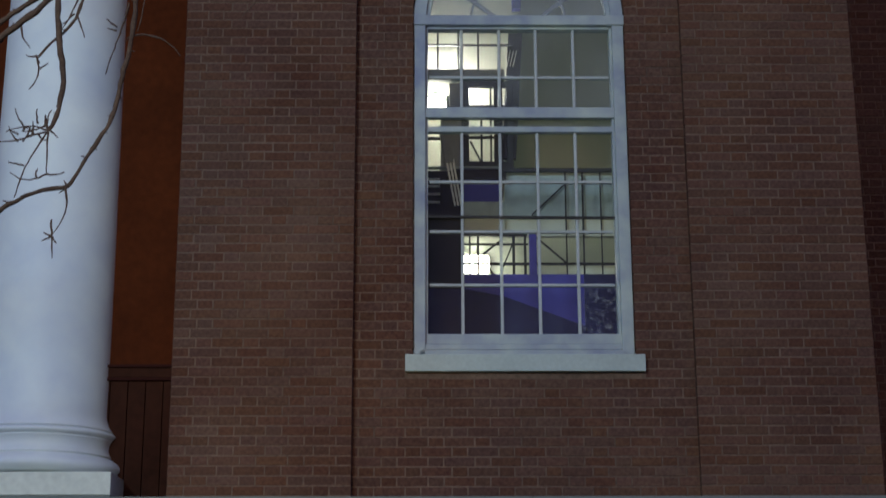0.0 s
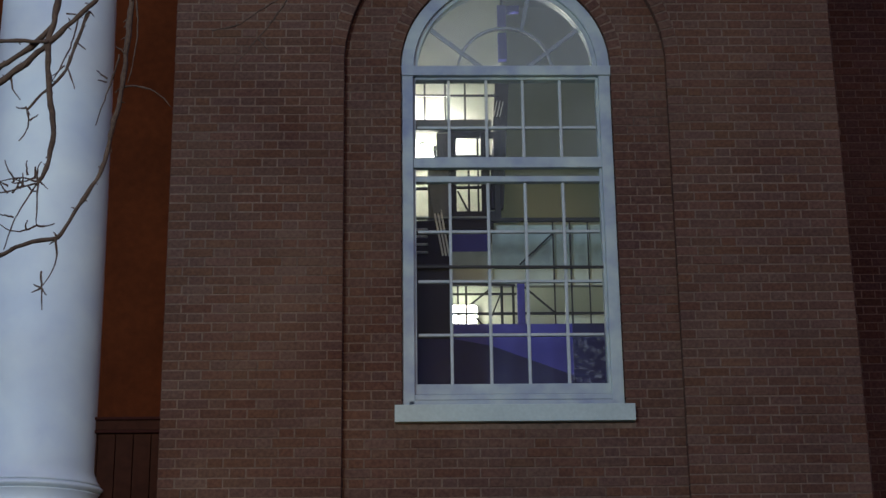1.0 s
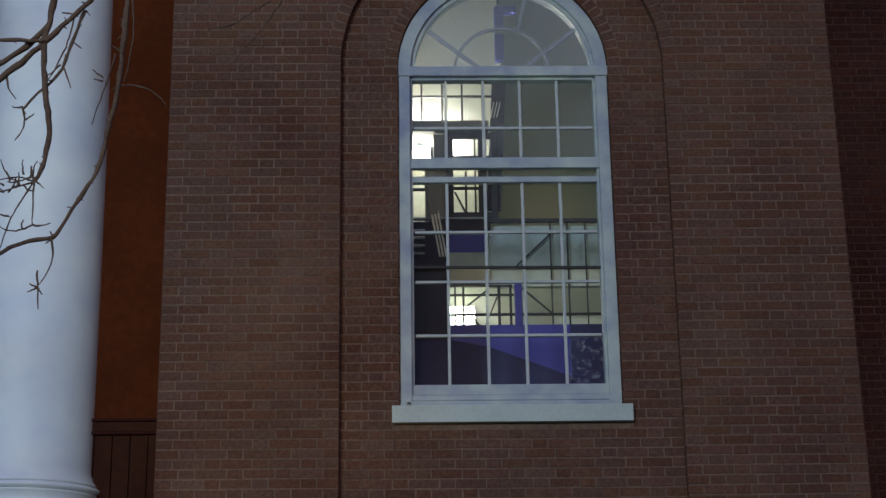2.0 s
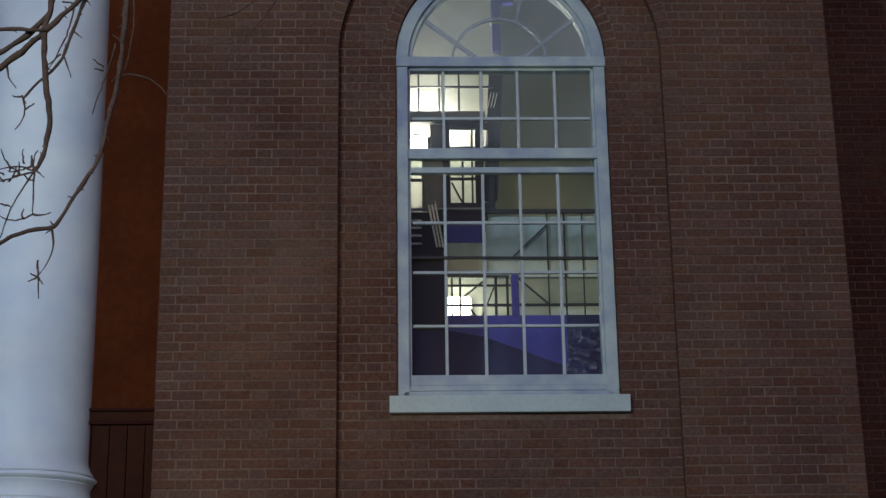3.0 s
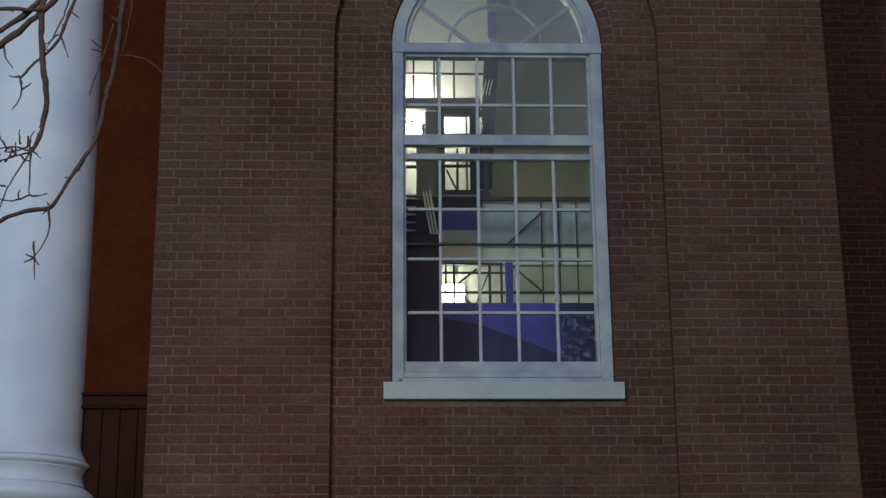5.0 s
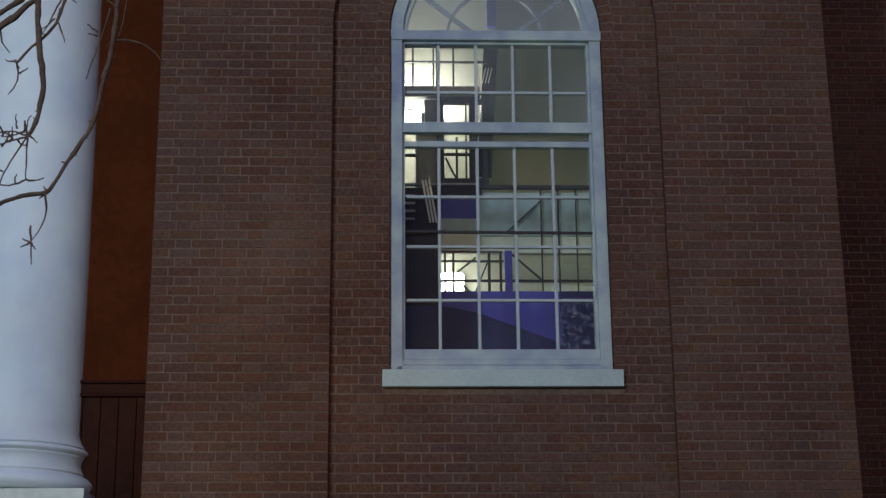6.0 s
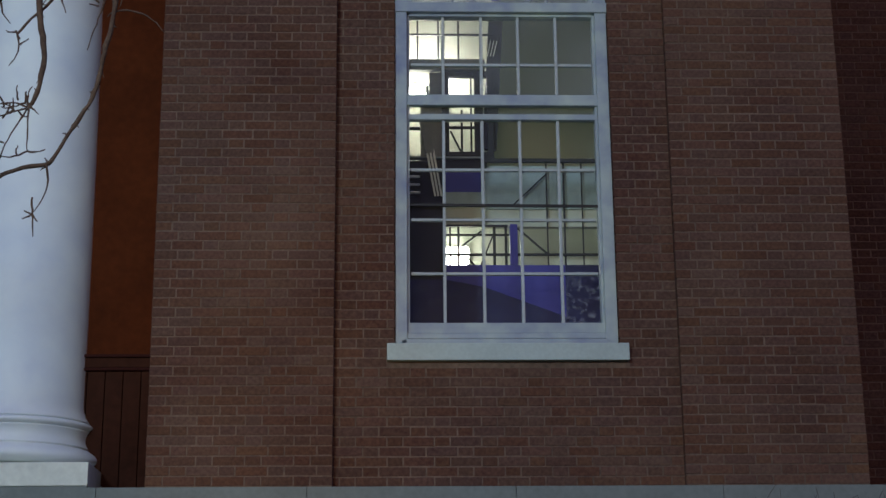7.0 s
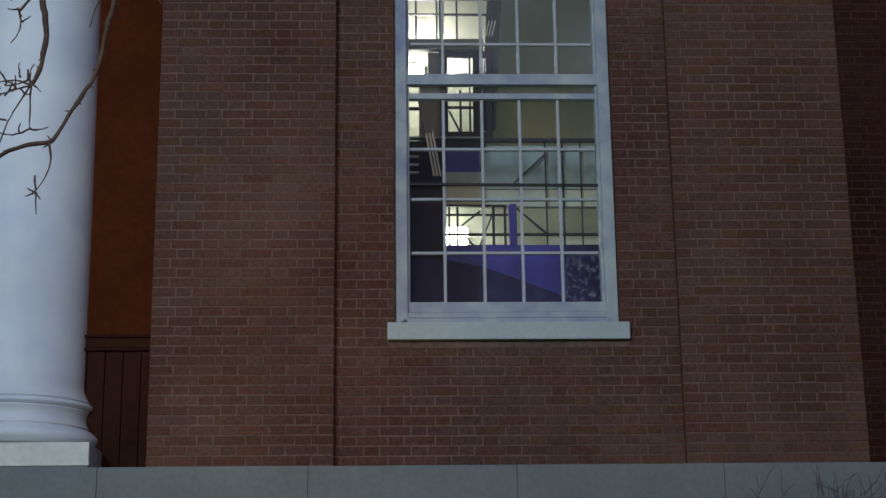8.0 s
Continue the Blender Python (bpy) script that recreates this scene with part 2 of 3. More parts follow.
for k in range(1, 21):
    a = k / 20
    prof.append((0.460 - 0.055 * a ** 1.8, 3.465 + (TOP - 3.465) * a))
part("shaft", lathe([(r, z - BASE) for r, z in prof], 0, 0, 96), COLUMN, column, smooth=True)
prof = [(0.48, 3.276)]
prof += [(0.504 + 0.024 * math.sin(math.pi * k / 10), 3.280 + 0.05 * k / 10) for k in range(11)]
part("upper_torus", lathe([(r, z - BASE) for r, z in prof], 0, 0, 96), COLUMN, column, smooth=True)
prof = [(0.45, 3.02)]
prof += [(0.494 + 0.074 * math.sin(math.pi * (0.12 + 0.88 * k / 14)), 3.02 + 0.135 * k / 14) for k in range(15)]
prof += [(0.484 + 0.024 * (2 * k / 12 - 1) ** 2, 3.157 + 0.121 * k / 12) for k in range(13)]
part("lower_torus", lathe([(r, z - BASE) for r, z in prof], 0, 0, 96), COLUMN, column, smooth=True)
part("plinth", box(-0.595, 0.595, -CY - 0.008, PY - CY - 0.006, 0.012, 3.004 - BASE, 0.006), PLINTH, column, "worn cream painted square plinth")
part("base_bed", lathe([(0.44, 3.004 - BASE), (0.44, 3.021 - BASE)], 0, 0, 48), STONE, column)
part("plinth_bed", box(-0.588, 0.588, -CY + 0.002, PY - CY - 0.006, 0.0, 0.011), STONE, column)

# ---- window ----
window_1 = thing("window_1", "tall white arched sash window with many small panes", "window", kind="structure")
F0 = 0.092
ring = arc(WC, WZ, WRAD, 0, 180, 48) + arc(WC, WZ, WRAD - 0.088, 180, 0, 48)
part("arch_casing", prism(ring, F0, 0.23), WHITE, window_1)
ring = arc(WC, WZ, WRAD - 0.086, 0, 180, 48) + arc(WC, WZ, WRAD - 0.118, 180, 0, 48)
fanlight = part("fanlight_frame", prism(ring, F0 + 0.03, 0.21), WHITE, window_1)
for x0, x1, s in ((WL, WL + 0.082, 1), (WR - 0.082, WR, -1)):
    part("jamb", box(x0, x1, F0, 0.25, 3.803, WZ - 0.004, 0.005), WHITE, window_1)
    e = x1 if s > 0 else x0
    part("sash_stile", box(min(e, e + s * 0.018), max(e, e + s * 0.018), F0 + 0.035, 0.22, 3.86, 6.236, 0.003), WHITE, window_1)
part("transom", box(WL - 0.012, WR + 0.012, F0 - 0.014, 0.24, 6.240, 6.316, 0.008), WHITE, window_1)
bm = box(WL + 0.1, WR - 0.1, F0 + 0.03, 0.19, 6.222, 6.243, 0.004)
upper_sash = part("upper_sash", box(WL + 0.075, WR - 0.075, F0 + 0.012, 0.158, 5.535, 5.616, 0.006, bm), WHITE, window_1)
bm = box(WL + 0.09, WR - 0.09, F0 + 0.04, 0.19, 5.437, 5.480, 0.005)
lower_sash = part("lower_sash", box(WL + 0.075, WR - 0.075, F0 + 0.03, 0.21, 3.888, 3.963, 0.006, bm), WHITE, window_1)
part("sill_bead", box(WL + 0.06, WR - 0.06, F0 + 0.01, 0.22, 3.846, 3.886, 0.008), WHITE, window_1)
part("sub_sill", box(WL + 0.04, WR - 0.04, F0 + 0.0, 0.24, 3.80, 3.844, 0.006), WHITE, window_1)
part("window_sill", box(-0.815, 0.815, 0.018, 0.36, 3.682, 3.80, 0.006), SILL, window_1, "thick white painted stone sill")
GL, GR = WL + 0.1, WR - 0.1
cols = [GL, -0.418, -0.146, 0.119, 0.390, GR]
rows_low = [3.963, 4.318, 4.705, 5.072, 5.437]
rows_up = [5.616, 5.855, 6.222]
def pane_glass(z, x):
    if z > 5.5:
        return GLASS_UP
    if z < 4.2:
        return GLASS_LEAFY if x > 0.3 else GLASS_SPOT
    return GLASS


for sash, rows, y in ((lower_sash, rows_low, 0.175), (upper_sash, rows_up, 0.155)):
    for x in cols[1:-1]:
        part("muntin", box(x - 0.0105, x + 0.0105, y - 0.022, y + 0.015, rows[0], rows[-1], 0.004), MUNTIN, sash)
    for z in rows[1:-1]:
        for x0, x1 in zip(cols, cols[1:]):
            part("muntin", box(x0 + 0.0107, x1 - 0.0107, y - 0.018, y + 0.013, z - 0.010, z + 0.010, 0.004), MUNTIN, sash)
    for z0, z1 in zip(rows, rows[1:]):
        for x0, x1 in zip(cols, cols[1:]):
            p = part("pane", box(x0, x1, y, y + 0.003, z0, z1), pane_glass(z0, x0), sash)
            p.visible_shadow = False
for x0, x1 in zip(cols, cols[1:]):
    p = part("pane", box(x0, x1, 0.180, 0.183, 5.478, 5.545), GLASS_UP, lower_sash)
    p.visible_shadow = False
for x0, x1 in ((WL - 0.012, WL + 0.02), (WR - 0.02, WR + 0.012)):
    part("brick_mould", box(x0, x1, 0.128, 0.2, 3.80, WZ), MUNTIN, window_1)
part("brick_mould", prism(arc(WC, WZ, WRAD + 0.012, 0, 180, 40) + arc(WC, WZ, WRAD - 0.02, 180, 0, 40), 0.128, 0.2), MUNTIN, window_1)
# fanlight bars behind one outer pane
fy = 0.175
r_in = 0.345
ring = arc(WC, WZ, r_in + 0.009, 0, 180, 30) + arc(WC, WZ, r_in - 0.009, 180, 0, 30)
part("fan_arc", prism(ring, fy - 0.015, fy + 0.015), FAN_BAR, fanlight)
for side in (-1, 1):
    part("fan_bar", beam((WC + side * 0.13, fy, WZ), (WC + side * 0.545, fy, WZ + 0.335), 0.02, 0.03), FAN_BAR, fanlight)
part("fan_bar", beam((WC + 0.13, fy, WZ + 0.33), (WC + 0.19, fy, WZ + 0.63), 0.014, 0.03), FAN_BAR, fanlight)
p = part("fan_pane", prism(arc(WC, WZ, 0.64, 0, 180, 40), 0.138, 0.141), GLASS_FAN, fanlight)
p.visible_shadow = False

# ---- inside: the stair hall behind the window ----
IY = 1.69
room = thing("wall_inside", "cream plastered stair hall walls", "wall", kind="structure")
part("back_wall", box(-3.0, 2.23, 4.6, 4.8, BASE, TOP), PLASTER, room)
part("side_wall", box(-3.0, -2.8, 0.8, 4.6, BASE, TOP), PLASTER, room)
part("side_wall", box(2.05, 2.23, 0.43, 4.6, BASE, TOP), PLASTER, room)
part("stair_partition", box(-2.8, 2.05, 2.45, 2.57, BASE, 5.38), PLASTER, room)
part("stair_partition", box(-2.8, -0.005, 2.45, 2.57, 5.38, 6.45), PLASTER, room)
part("stair_partition", box(-2.8, 0.085, 2.45, 2.57, 6.45, 7.32), PLASTER, room)
part("stair_partition", box(-2.8, 0.137, 2.45, 2.57, 7.32, TOP - 0.1), PLASTER, room)
tagged(part("floor", box(-2.36, 2.23, 0.46, 4.6, BASE, BASE + 0.12), BROWN), "dark wooden hall floor", "floor", kind="structure")
tagged(part("ceiling", box(-6.5, 2.37, 0.0, 8.2, TOP, TOP + 0.25), PLASTER), "plain plaster ceiling under the roof", "ceiling", kind="structure")
tagged(part("ceiling_wing", box(2.372, 6.5, SETBACK - 0.02, 8.2, TOP, TOP + 0.25), PLASTER), "plain ceiling slab over the set back wing", "ceiling", kind="structure")
tagged(part("wall_back", box(-6.5, 6.5, 8.0, 8.2, BASE, TOP), MORTAR), "plain rear wall closing the building", "wall", kind="structure")
tagged(part("wall_west", box(-6.5, -6.3, 0.7, 8.0, BASE, TOP), MORTAR), "plain end wall closing the building", "wall", kind="structure")
tagged(part("wall_east", box(6.3, 6.5, 2.0, 8.0, BASE, TOP), MORTAR), "plain end wall closing the building", "wall", kind="structure")


def rail_set(name, label, rails, posts, braces, group="stair railings"):
    """A steel railing: level rails (x0, x1, z, width), posts (x, z0, z1, width), slanting braces."""
    ob = thing(name, label, "railing", (rails[0][0], IY, rails[0][2]), group)
    inv = Matrix.Translation((-rails[0][0], -IY, -rails[0][2]))
    for kind, bars in (("rail", [((a, IY, z), (b, IY, z), w) for a, b, z, w in rails]),
                       ("post", [((x, IY + 0.02, a), (x, IY + 0.02, b), w) for x, a, b, w in posts]),
                       ("brace", [((a, IY + 0.035, b), (c, IY + 0.035, d), w) for a, b, c, d, w in braces])):
        for p, q, w in bars:
            bm = beam(p, q, w, w * 0.8)
            bm.transform(inv)
            part(kind, bm, STEEL, ob)
    return ob


rail_set("upper_railing", "dark steel railing of the upper stair landing", [(-0.72, 0.05, 6.905, 0.026), (-0.72, 0.05, 6.765, 0.018)],
         [(-0.57, 6.55, 6.92, 0.016), (-0.40, 6.55, 6.92, 0.016), (-0.235, 6.55, 6.92, 0.016), (-0.37, 6.55, 6.92, 0.02)], [])
rail_set("middle_railing", "dark steel railing with slanting braces", [(-0.04, 0.91, 5.672, 0.036)],
         [(0.459, 4.80, 5.66, 0.012), (0.597, 4.80, 5.66, 0.014), (0.742, 4.80, 5.66, 0.011)], [(0.461, 5.57, 0.186, 5.305, 0.014)])
rail_set("lower_railing", "dark steel railing with crossed braces beside the lamp", [(-0.37, 0.15, 5.049, 0.018), (-0.37, 0.92, 4.887, 0.022), (-0.37, 0.14, 5.125, 0.018)],
         [(-0.318, 4.80, 5.12, 0.014), (-0.252, 4.80, 5.12, 0.018), (0.033, 4.80, 5.12, 0.022), (0.125, 4.80, 5.12, 0.02)],
         [(-0.07, 5.09, -0.22, 4.97, 0.017), (0.02, 5.045, -0.075, 4.81, 0.014), (0.22, 5.115, 0.46, 4.90, 0.016), (-0.19, 4.88, -0.12, 4.80, 0.016)])

stair = thing("stair_flight", "steep dark painted stair flight with pale balusters", "stairs", (-0.5, IY, 4.8))
inv = Matrix.Translation((0.5, -IY, -4.8))


landing = thing("stair_landing", "grey painted stair landing with a cream soffit", "landing", (-0.5, IY, 4.8))
enclosure = thing("stair_enclosure", "dark steel framed glazed screen under the landing", "screen", (-0.5, IY, 4.8))
cupboard = thing("stair_cupboard", "dark brown boxes in the dark area below the stair", "cupboard", (-0.5, IY, 4.8))
half_landing = thing("half_landing", "lower landing with a blue panel and added grey haze sheets", "landing", (-0.5, IY, 4.8))
OWNERS = {"landing_slab": landing, "landing_soffit": landing, "enclosure_panel": enclosure, "enclosure_post": enclosure, "enclosure_rail": enclosure,
          "glazing_bar": enclosure, "carcass": cupboard, "dark_cupboard": cupboard, "filler_panel": cupboard, "tread": stair, "landing_nosing": half_landing,
          "landing_beam": half_landing, "blue_riser_panel": half_landing, "lower_slab": half_landing, "infill_panel": half_landing}


def stair_part(name, bm, mat, label=""):
    bm.transform(inv)
    return part(name, bm, mat, OWNERS.get(name, stair), label)


stair_part("stringer", beam((0.088, IY + 0.10, 7.05), (0.012, IY + 0.10, 5.80), 0.05, 0.115), STEEL)
for k in range(3):
    stair_part("baluster", beam((0.028 + 0.026 * k, IY - 0.03, 6.70), (0.0 + 0.024 * k, IY - 0.03, 6.565), 0.007), BRIGHT)
stair_part("landing_slab", box(-0.9, -0.02, IY + 0.0, IY + 0.06, 6.458, 6.553, 0.006), GREY)
# underside given the cream plaster colour so that it looks lit
stair_part("landing_soffit", box(-0.9, -0.36, IY + 0.062, 2.44, 6.462, 6.553), PLASTER, "landing soffit coloured cream to look lit")
stair_part("landing_soffit", box(-0.358, -0.02, IY + 0.062, 1.86, 6.462, 6.553), PLASTER, "landing soffit coloured cream to look lit")
stair_part("enclosure_panel", box(-0.548, -0.37, IY + 0.05, IY + 0.09, 5.70, 6.22), GREY)
stair_part("enclosure_panel", box(-0.475, -0.37, IY + 0.05, IY + 0.09, 6.222, 6.45), GREY)
for x, w in ((-0.345, 0.06), (-0.075, 0.07), (0.02, 0.05)):
    stair_part("enclosure_post", box(x - w / 2, x + w / 2, IY + 0.03, IY + 0.09, 5.69, 6.452, 0.004), STEEL)
for z, w in ((6.435, 0.045), (6.235, 0.03), (5.725, 0.07)):
    stair_part("enclosure_rail", box(-0.38, 0.0, IY + 0.032, IY + 0.08, z - w / 2, z + w / 2), STEEL)
stair_part("glazing_bar", box(-0.143, -0.129, IY + 0.035, IY + 0.07, 5.74, 6.43), STEEL)
stair_part("glazing_bar", box(-0.222, -0.205, IY + 0.035, IY + 0.07, 5.74, 6.12), STEEL)
stair_part("glazing_bar", box(-0.38, -0.06, IY + 0.036, IY + 0.07, 5.965, 5.98), STEEL)
stair_part("glazing_bar", beam((-0.305, IY + 0.05, 5.94), (-0.213, IY + 0.05, 5.75), 0.014), STEEL)
stair_part("glazing_bar", box(-0.76, -0.55, IY + 0.036, IY + 0.07, 5.955, 5.972), STEEL)
stair_part("newel", beam((-0.53, IY - 0.02, 6.04), (-0.475, IY - 0.02, 5.72), 0.065), GREY)
for k in range(3):
    stair_part("baluster", beam((-0.503 + 0.027 * k, IY - 0.04, 5.75), (-0.435 + 0.025 * k, IY - 0.04, 5.36), 0.015), BRIGHT, "pale lit baluster")
# plain dark boxes fill the dark area below the stair
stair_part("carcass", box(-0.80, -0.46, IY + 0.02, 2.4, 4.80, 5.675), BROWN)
for z in (5.595, 5.535, 5.468, 5.40):
    stair_part("tread", box(-0.66, -0.555, IY - 0.02, IY + 0.03, z - 0.004, z + 0.004), BRIGHT)
stair_part("landing_nosing", box(-0.68, -0.06, IY - 0.03, IY + 0.02, 5.682, 5.696), WHITE)
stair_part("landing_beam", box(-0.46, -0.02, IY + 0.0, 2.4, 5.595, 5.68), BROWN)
stair_part("blue_riser_panel", box(-0.36, -0.068, IY + 0.01, IY + 0.05, 5.41, 5.592), BLUE, "blue violet painted panel")
stair_part("lower_slab", box(-0.362, -0.034, IY + 0.004, IY + 0.10, 5.138, 5.280, 0.006), PLASTER)
stair_part("lower_slab", box(-0.032, 1.6, IY + 0.06, IY + 0.12, 5.135, 5.275, 0.006), PLASTER)
# added sheets; their grey blue stands in for bluish light and reflection
stair_part("infill_panel", box(-0.36, -0.034, IY + 0.006, IY + 0.05, 5.282, 5.408), BLUE_HAZE, "grey blue sheet added for the bluish haze")
stair_part("infill_panel", box(-0.03, 0.93, IY + 0.07, IY + 0.09, 5.285, 5.655), BLUE_HAZE, "grey blue sheet added for the bluish haze")
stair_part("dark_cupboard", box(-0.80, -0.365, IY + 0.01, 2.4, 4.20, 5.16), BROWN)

# dark filler over the gap left of the blue panel
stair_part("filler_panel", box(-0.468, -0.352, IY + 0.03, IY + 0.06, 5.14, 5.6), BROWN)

flank = thing("stair_flank", "blue violet painted panel below the stair railing", "panel", (0, IY, 4.0))
inv = Matrix.Translation((0, -IY, -4.0))
# the diagonal shadow and dark right end are put in as dark blue shapes
for name, bm, mat in (("panel", box(-0.364, 0.62, IY - 0.03, IY + 0.05, 3.0, 4.795, 0.005), BLUE),
                      ("stringer", prism([(-0.80, 3.0), (0.58, 3.0), (0.58, 4.36), (-0.06, 4.60), (-0.36, 4.66), (-0.80, 4.66)], IY - 0.09, IY - 0.04), BLUE_SHADED),
                      ("dark_end", box(0.585, 1.6, IY - 0.05, IY + 0.04, 3.0, 4.79), BLUE_SHADED),
                      ("post", box(0.155, 0.215, IY - 0.03, IY + 0.03, 4.795, 5.132, 0.005), BLUE)):
    bm.transform(inv)
    part(name, bm, mat, flank)

hanger = thing("blue_hanger", "blue violet steel hanger with a bracket at its top", "hanger", (0.085, IY, 7.08))
part("bar", box(-0.037, 0.037, -0.03, 0.03, 0.0, 0.245, 0.006), BLUE, hanger)
part("collar", box(-0.042, 0.042, -0.034, 0.034, 0.247, 0.272, 0.004), WHITE, hanger)
part("bar", box(-0.037, 0.037, -0.03, 0.03, 0.274, 0.50, 0.006), BLUE, hanger)
part("bracket", box(0.039, 0.15, -0.03, 0.03, 0.44, 0.50, 0.006), BLUE, hanger)
part("drop_rod", box(-0.012, 0.012, -0.012, 0.012, 0.502, 1.905), STEEL, hanger)

globe_lamp = thing("globe_lamp", "bright opal glass globe lamp over the stair", "lamp", (-0.585, 1.99, 6.345))
bm = bmesh.new()
bmesh.ops.create_uvsphere(bm, u_segments=32, v_segments=18, radius=0.088)
part("globe", bm, GLOBE, globe_lamp, "lit opal globe", smooth=True)
part("gallery", lathe([(0.028, 0.082), (0.034, 0.09), (0.034, 0.10), (0.02, 0.112)], 0, 0, 24), WHITE, globe_lamp)
part("bracket", beam((0.075, -0.10, -0.075), (0.135, -0.10, -0.045), 0.03), STEEL, globe_lamp)
part("bracket", beam((0.10, -0.10, -0.05), (0.10, -0.10, 0.05), 0.022), STEEL, globe_lamp)
wall_light = thing("wall_light", "lit frosted wall light behind the railing", "lamp", (-0.246, 2.36, 5.062))
part("diffuser", box(-0.11, 0.11, -0.05, 0.02, -0.075, 0.075, 0.03), TUBE, wall_light, "glowing frosted diffuser")
part("backplate", box(-0.12, 0.12, 0.02, 0.09, -0.08, 0.08, 0.005), GREY, wall_light)
bulkhead = thing("bulkhead_light", "long lit bulkhead light standing on the stair landing", "lamp", (-0.52, 2.36, 6.553))
part("diffuser", box(-0.16, 0.16, -0.05, 0.04, 0.02, 0.12, 0.03), BULK, bulkhead, "glowing opal diffuser")
part("base", box(-0.17, 0.17, -0.055, 0.05, 0.0, 0.022, 0.004), GREY, bulkhead)
# unseen fill lamp behind the right jamb, added to brighten the hall
lamp("hall_ceiling_lamp", "POINT", (1.35, 0.8, 6.9), (1, 3, 4), 17, (0.84, 1.0, 0.74), 0.2)
# thin dark rod across the inside of the lower sash
sash_rod = thing("sash_rod", "thin black metal rod across the window sash", "rod", (WC, 0.138, 4.803))
part("rod", beam((GL - WC - 0.012, 0, 0.004), (GR - WC + 0.012, 0, -0.004), 0.017), BROWN, sash_rod)


# ---- bare tree: limbs as tapering, crooked tubes ----
def tube(points, r0, r1, seed, crook=0.006, step=0.035, bm=None, sides=7):
    rng = random.Random(seed)
    pts = [Vector(p) for p in points]
    path = []
    for i in range(len(pts) - 1):
        a, b = pts[max(i - 1, 0)], pts[i]
        c, d = pts[i + 1], pts[min(i + 2, len(pts) - 1)]
        n = max(2, int((c - b).length / step))
        for k in range(n):
            t = k / n
            path.append(0.5 * ((2 * b) + (c - a) * t + (2 * a - 5 * b + 4 * c - d) * t * t + (3 * b - a - 3 * c + d) * t ** 3))
    path.append(pts[-1])
    bm = bm or bmesh.new()
    rings = []
    n = len(path)
    for i, p in enumerate(path):
        way = (path[min(i + 1, n - 1)] - path[max(i - 1, 0)]).normalized()
        side = way.cross(Vector((0.1, 1, 0.05))).normalized()
        up = way.cross(side)
        r = (r0 + (r1 - r0) * i / (n - 1)) * rng.uniform(0.80, 1.24)
        if 0 < i < n - 1:
            p = p + side * rng.uniform(-crook, crook) + up * rng.uniform(-crook, crook)
        rings.append([bm.verts.new(p + (side * math.cos(2 * math.pi * k / sides) + up * math.sin(2 * math.pi * k / sides)) * r) for k in range(sides)])
    for a, b in zip(rings, rings[1:]):
        for k in range(sides):
            bm.faces.new((a[k], a[(k + 1) % sides], b[(k + 1) % sides], b[k]))
    bm.faces.new(rings[0][::-1])
    bm.faces.new(rings[-1])
    return bm


TX, TY = -5.4, -4.3
tree = thing("bare_tree", "leafless tree with crooked grey brown branches and spurs", "tree", (TX, TY, 0))
TI = Matrix.Translation((-TX, -TY, 0))


def spurred(points, r0, r1, seed, crook):
    """A limb with short knobs and spurs along its last stretch."""
    bm = tube(points, r0, r1, seed, crook)
    rng = random.Random(seed + 900)
    for a, b in zip(points[-7:], points[-6:]):
        a, b = Vector(a), Vector(b)
        for _ in range(max(1, int((b - a).length / 0.075))):
            p = a.lerp(b, rng.random())
            side = Vector((rng.uniform(-1, 1), rng.uniform(-0.4, 0.4), rng.uniform(-1, 1))).normalized()
            q = p + side * rng.uniform(0.018, 0.045)
            tube([p, p.lerp(q, 0.5) + Vector((0, 0, 0.004)), q], 0.0048, 0.002, seed, 0.0, 0.01, bm, 5)
    return bm


def tree_part(name, bm):
    bm.transform(TI)
    return part(name, bm, BARK, tree, smooth=True)


def flat(points, y=-3.5):
    return [(x, y, z) for x, z in points]


tree_part("trunk", tube([(TX, TY, -0.1), (TX + 0.05, TY, 1.5), (TX - 0.04, TY + 0.05, 3.2), (TX + 0.1, TY + 0.1, 5.0), (TX + 0.3, TY + 0.2, 6.6), (TX + 0.2, TY + 0.2, 8.4)], 0.19, 0.06, 1, 0.012, 0.2, sides=14))
tree_part("limb", spurred([(TX + 0.25, TY + 0.18, 6.2), (-4.4, -4.0, 6.6), (-3.2, -3.7, 6.3), (-2.4, -3.52, 5.9), *flat([(-2.067, 5.373), (-2.067, 5.067), (-2.087, 4.627), (-2.136, 4.330), (-2.160, 4.191), (-2.224, 4.064), (-2.353, 3.842)])], 0.034, 0.0085, 2, 0.004))
tree_part("limb", spurred([(TX + 0.05, TY + 0.05, 3.4), (-4.4, -4.0, 3.5), (-3.4, -3.6, 3.72), *flat([(-2.813, 3.686), (-2.590, 3.775), (-2.467, 3.829), (-2.353, 3.845)])], 0.040, 0.010, 3, 0.004))
tree_part("limb", spurred([(-3.0, -3.65, 6.25), (-2.5, -3.52, 5.75), *flat([(-2.381, 5.322), (-2.420, 5.067), (-2.437, 4.913), (-2.456, 4.842), (-2.440, 4.624), (-2.420, 4.504), (-2.400, 4.363), (-2.423, 4.192), (-2.458, 4.122)])], 0.024, 0.0105, 4, 0.003))
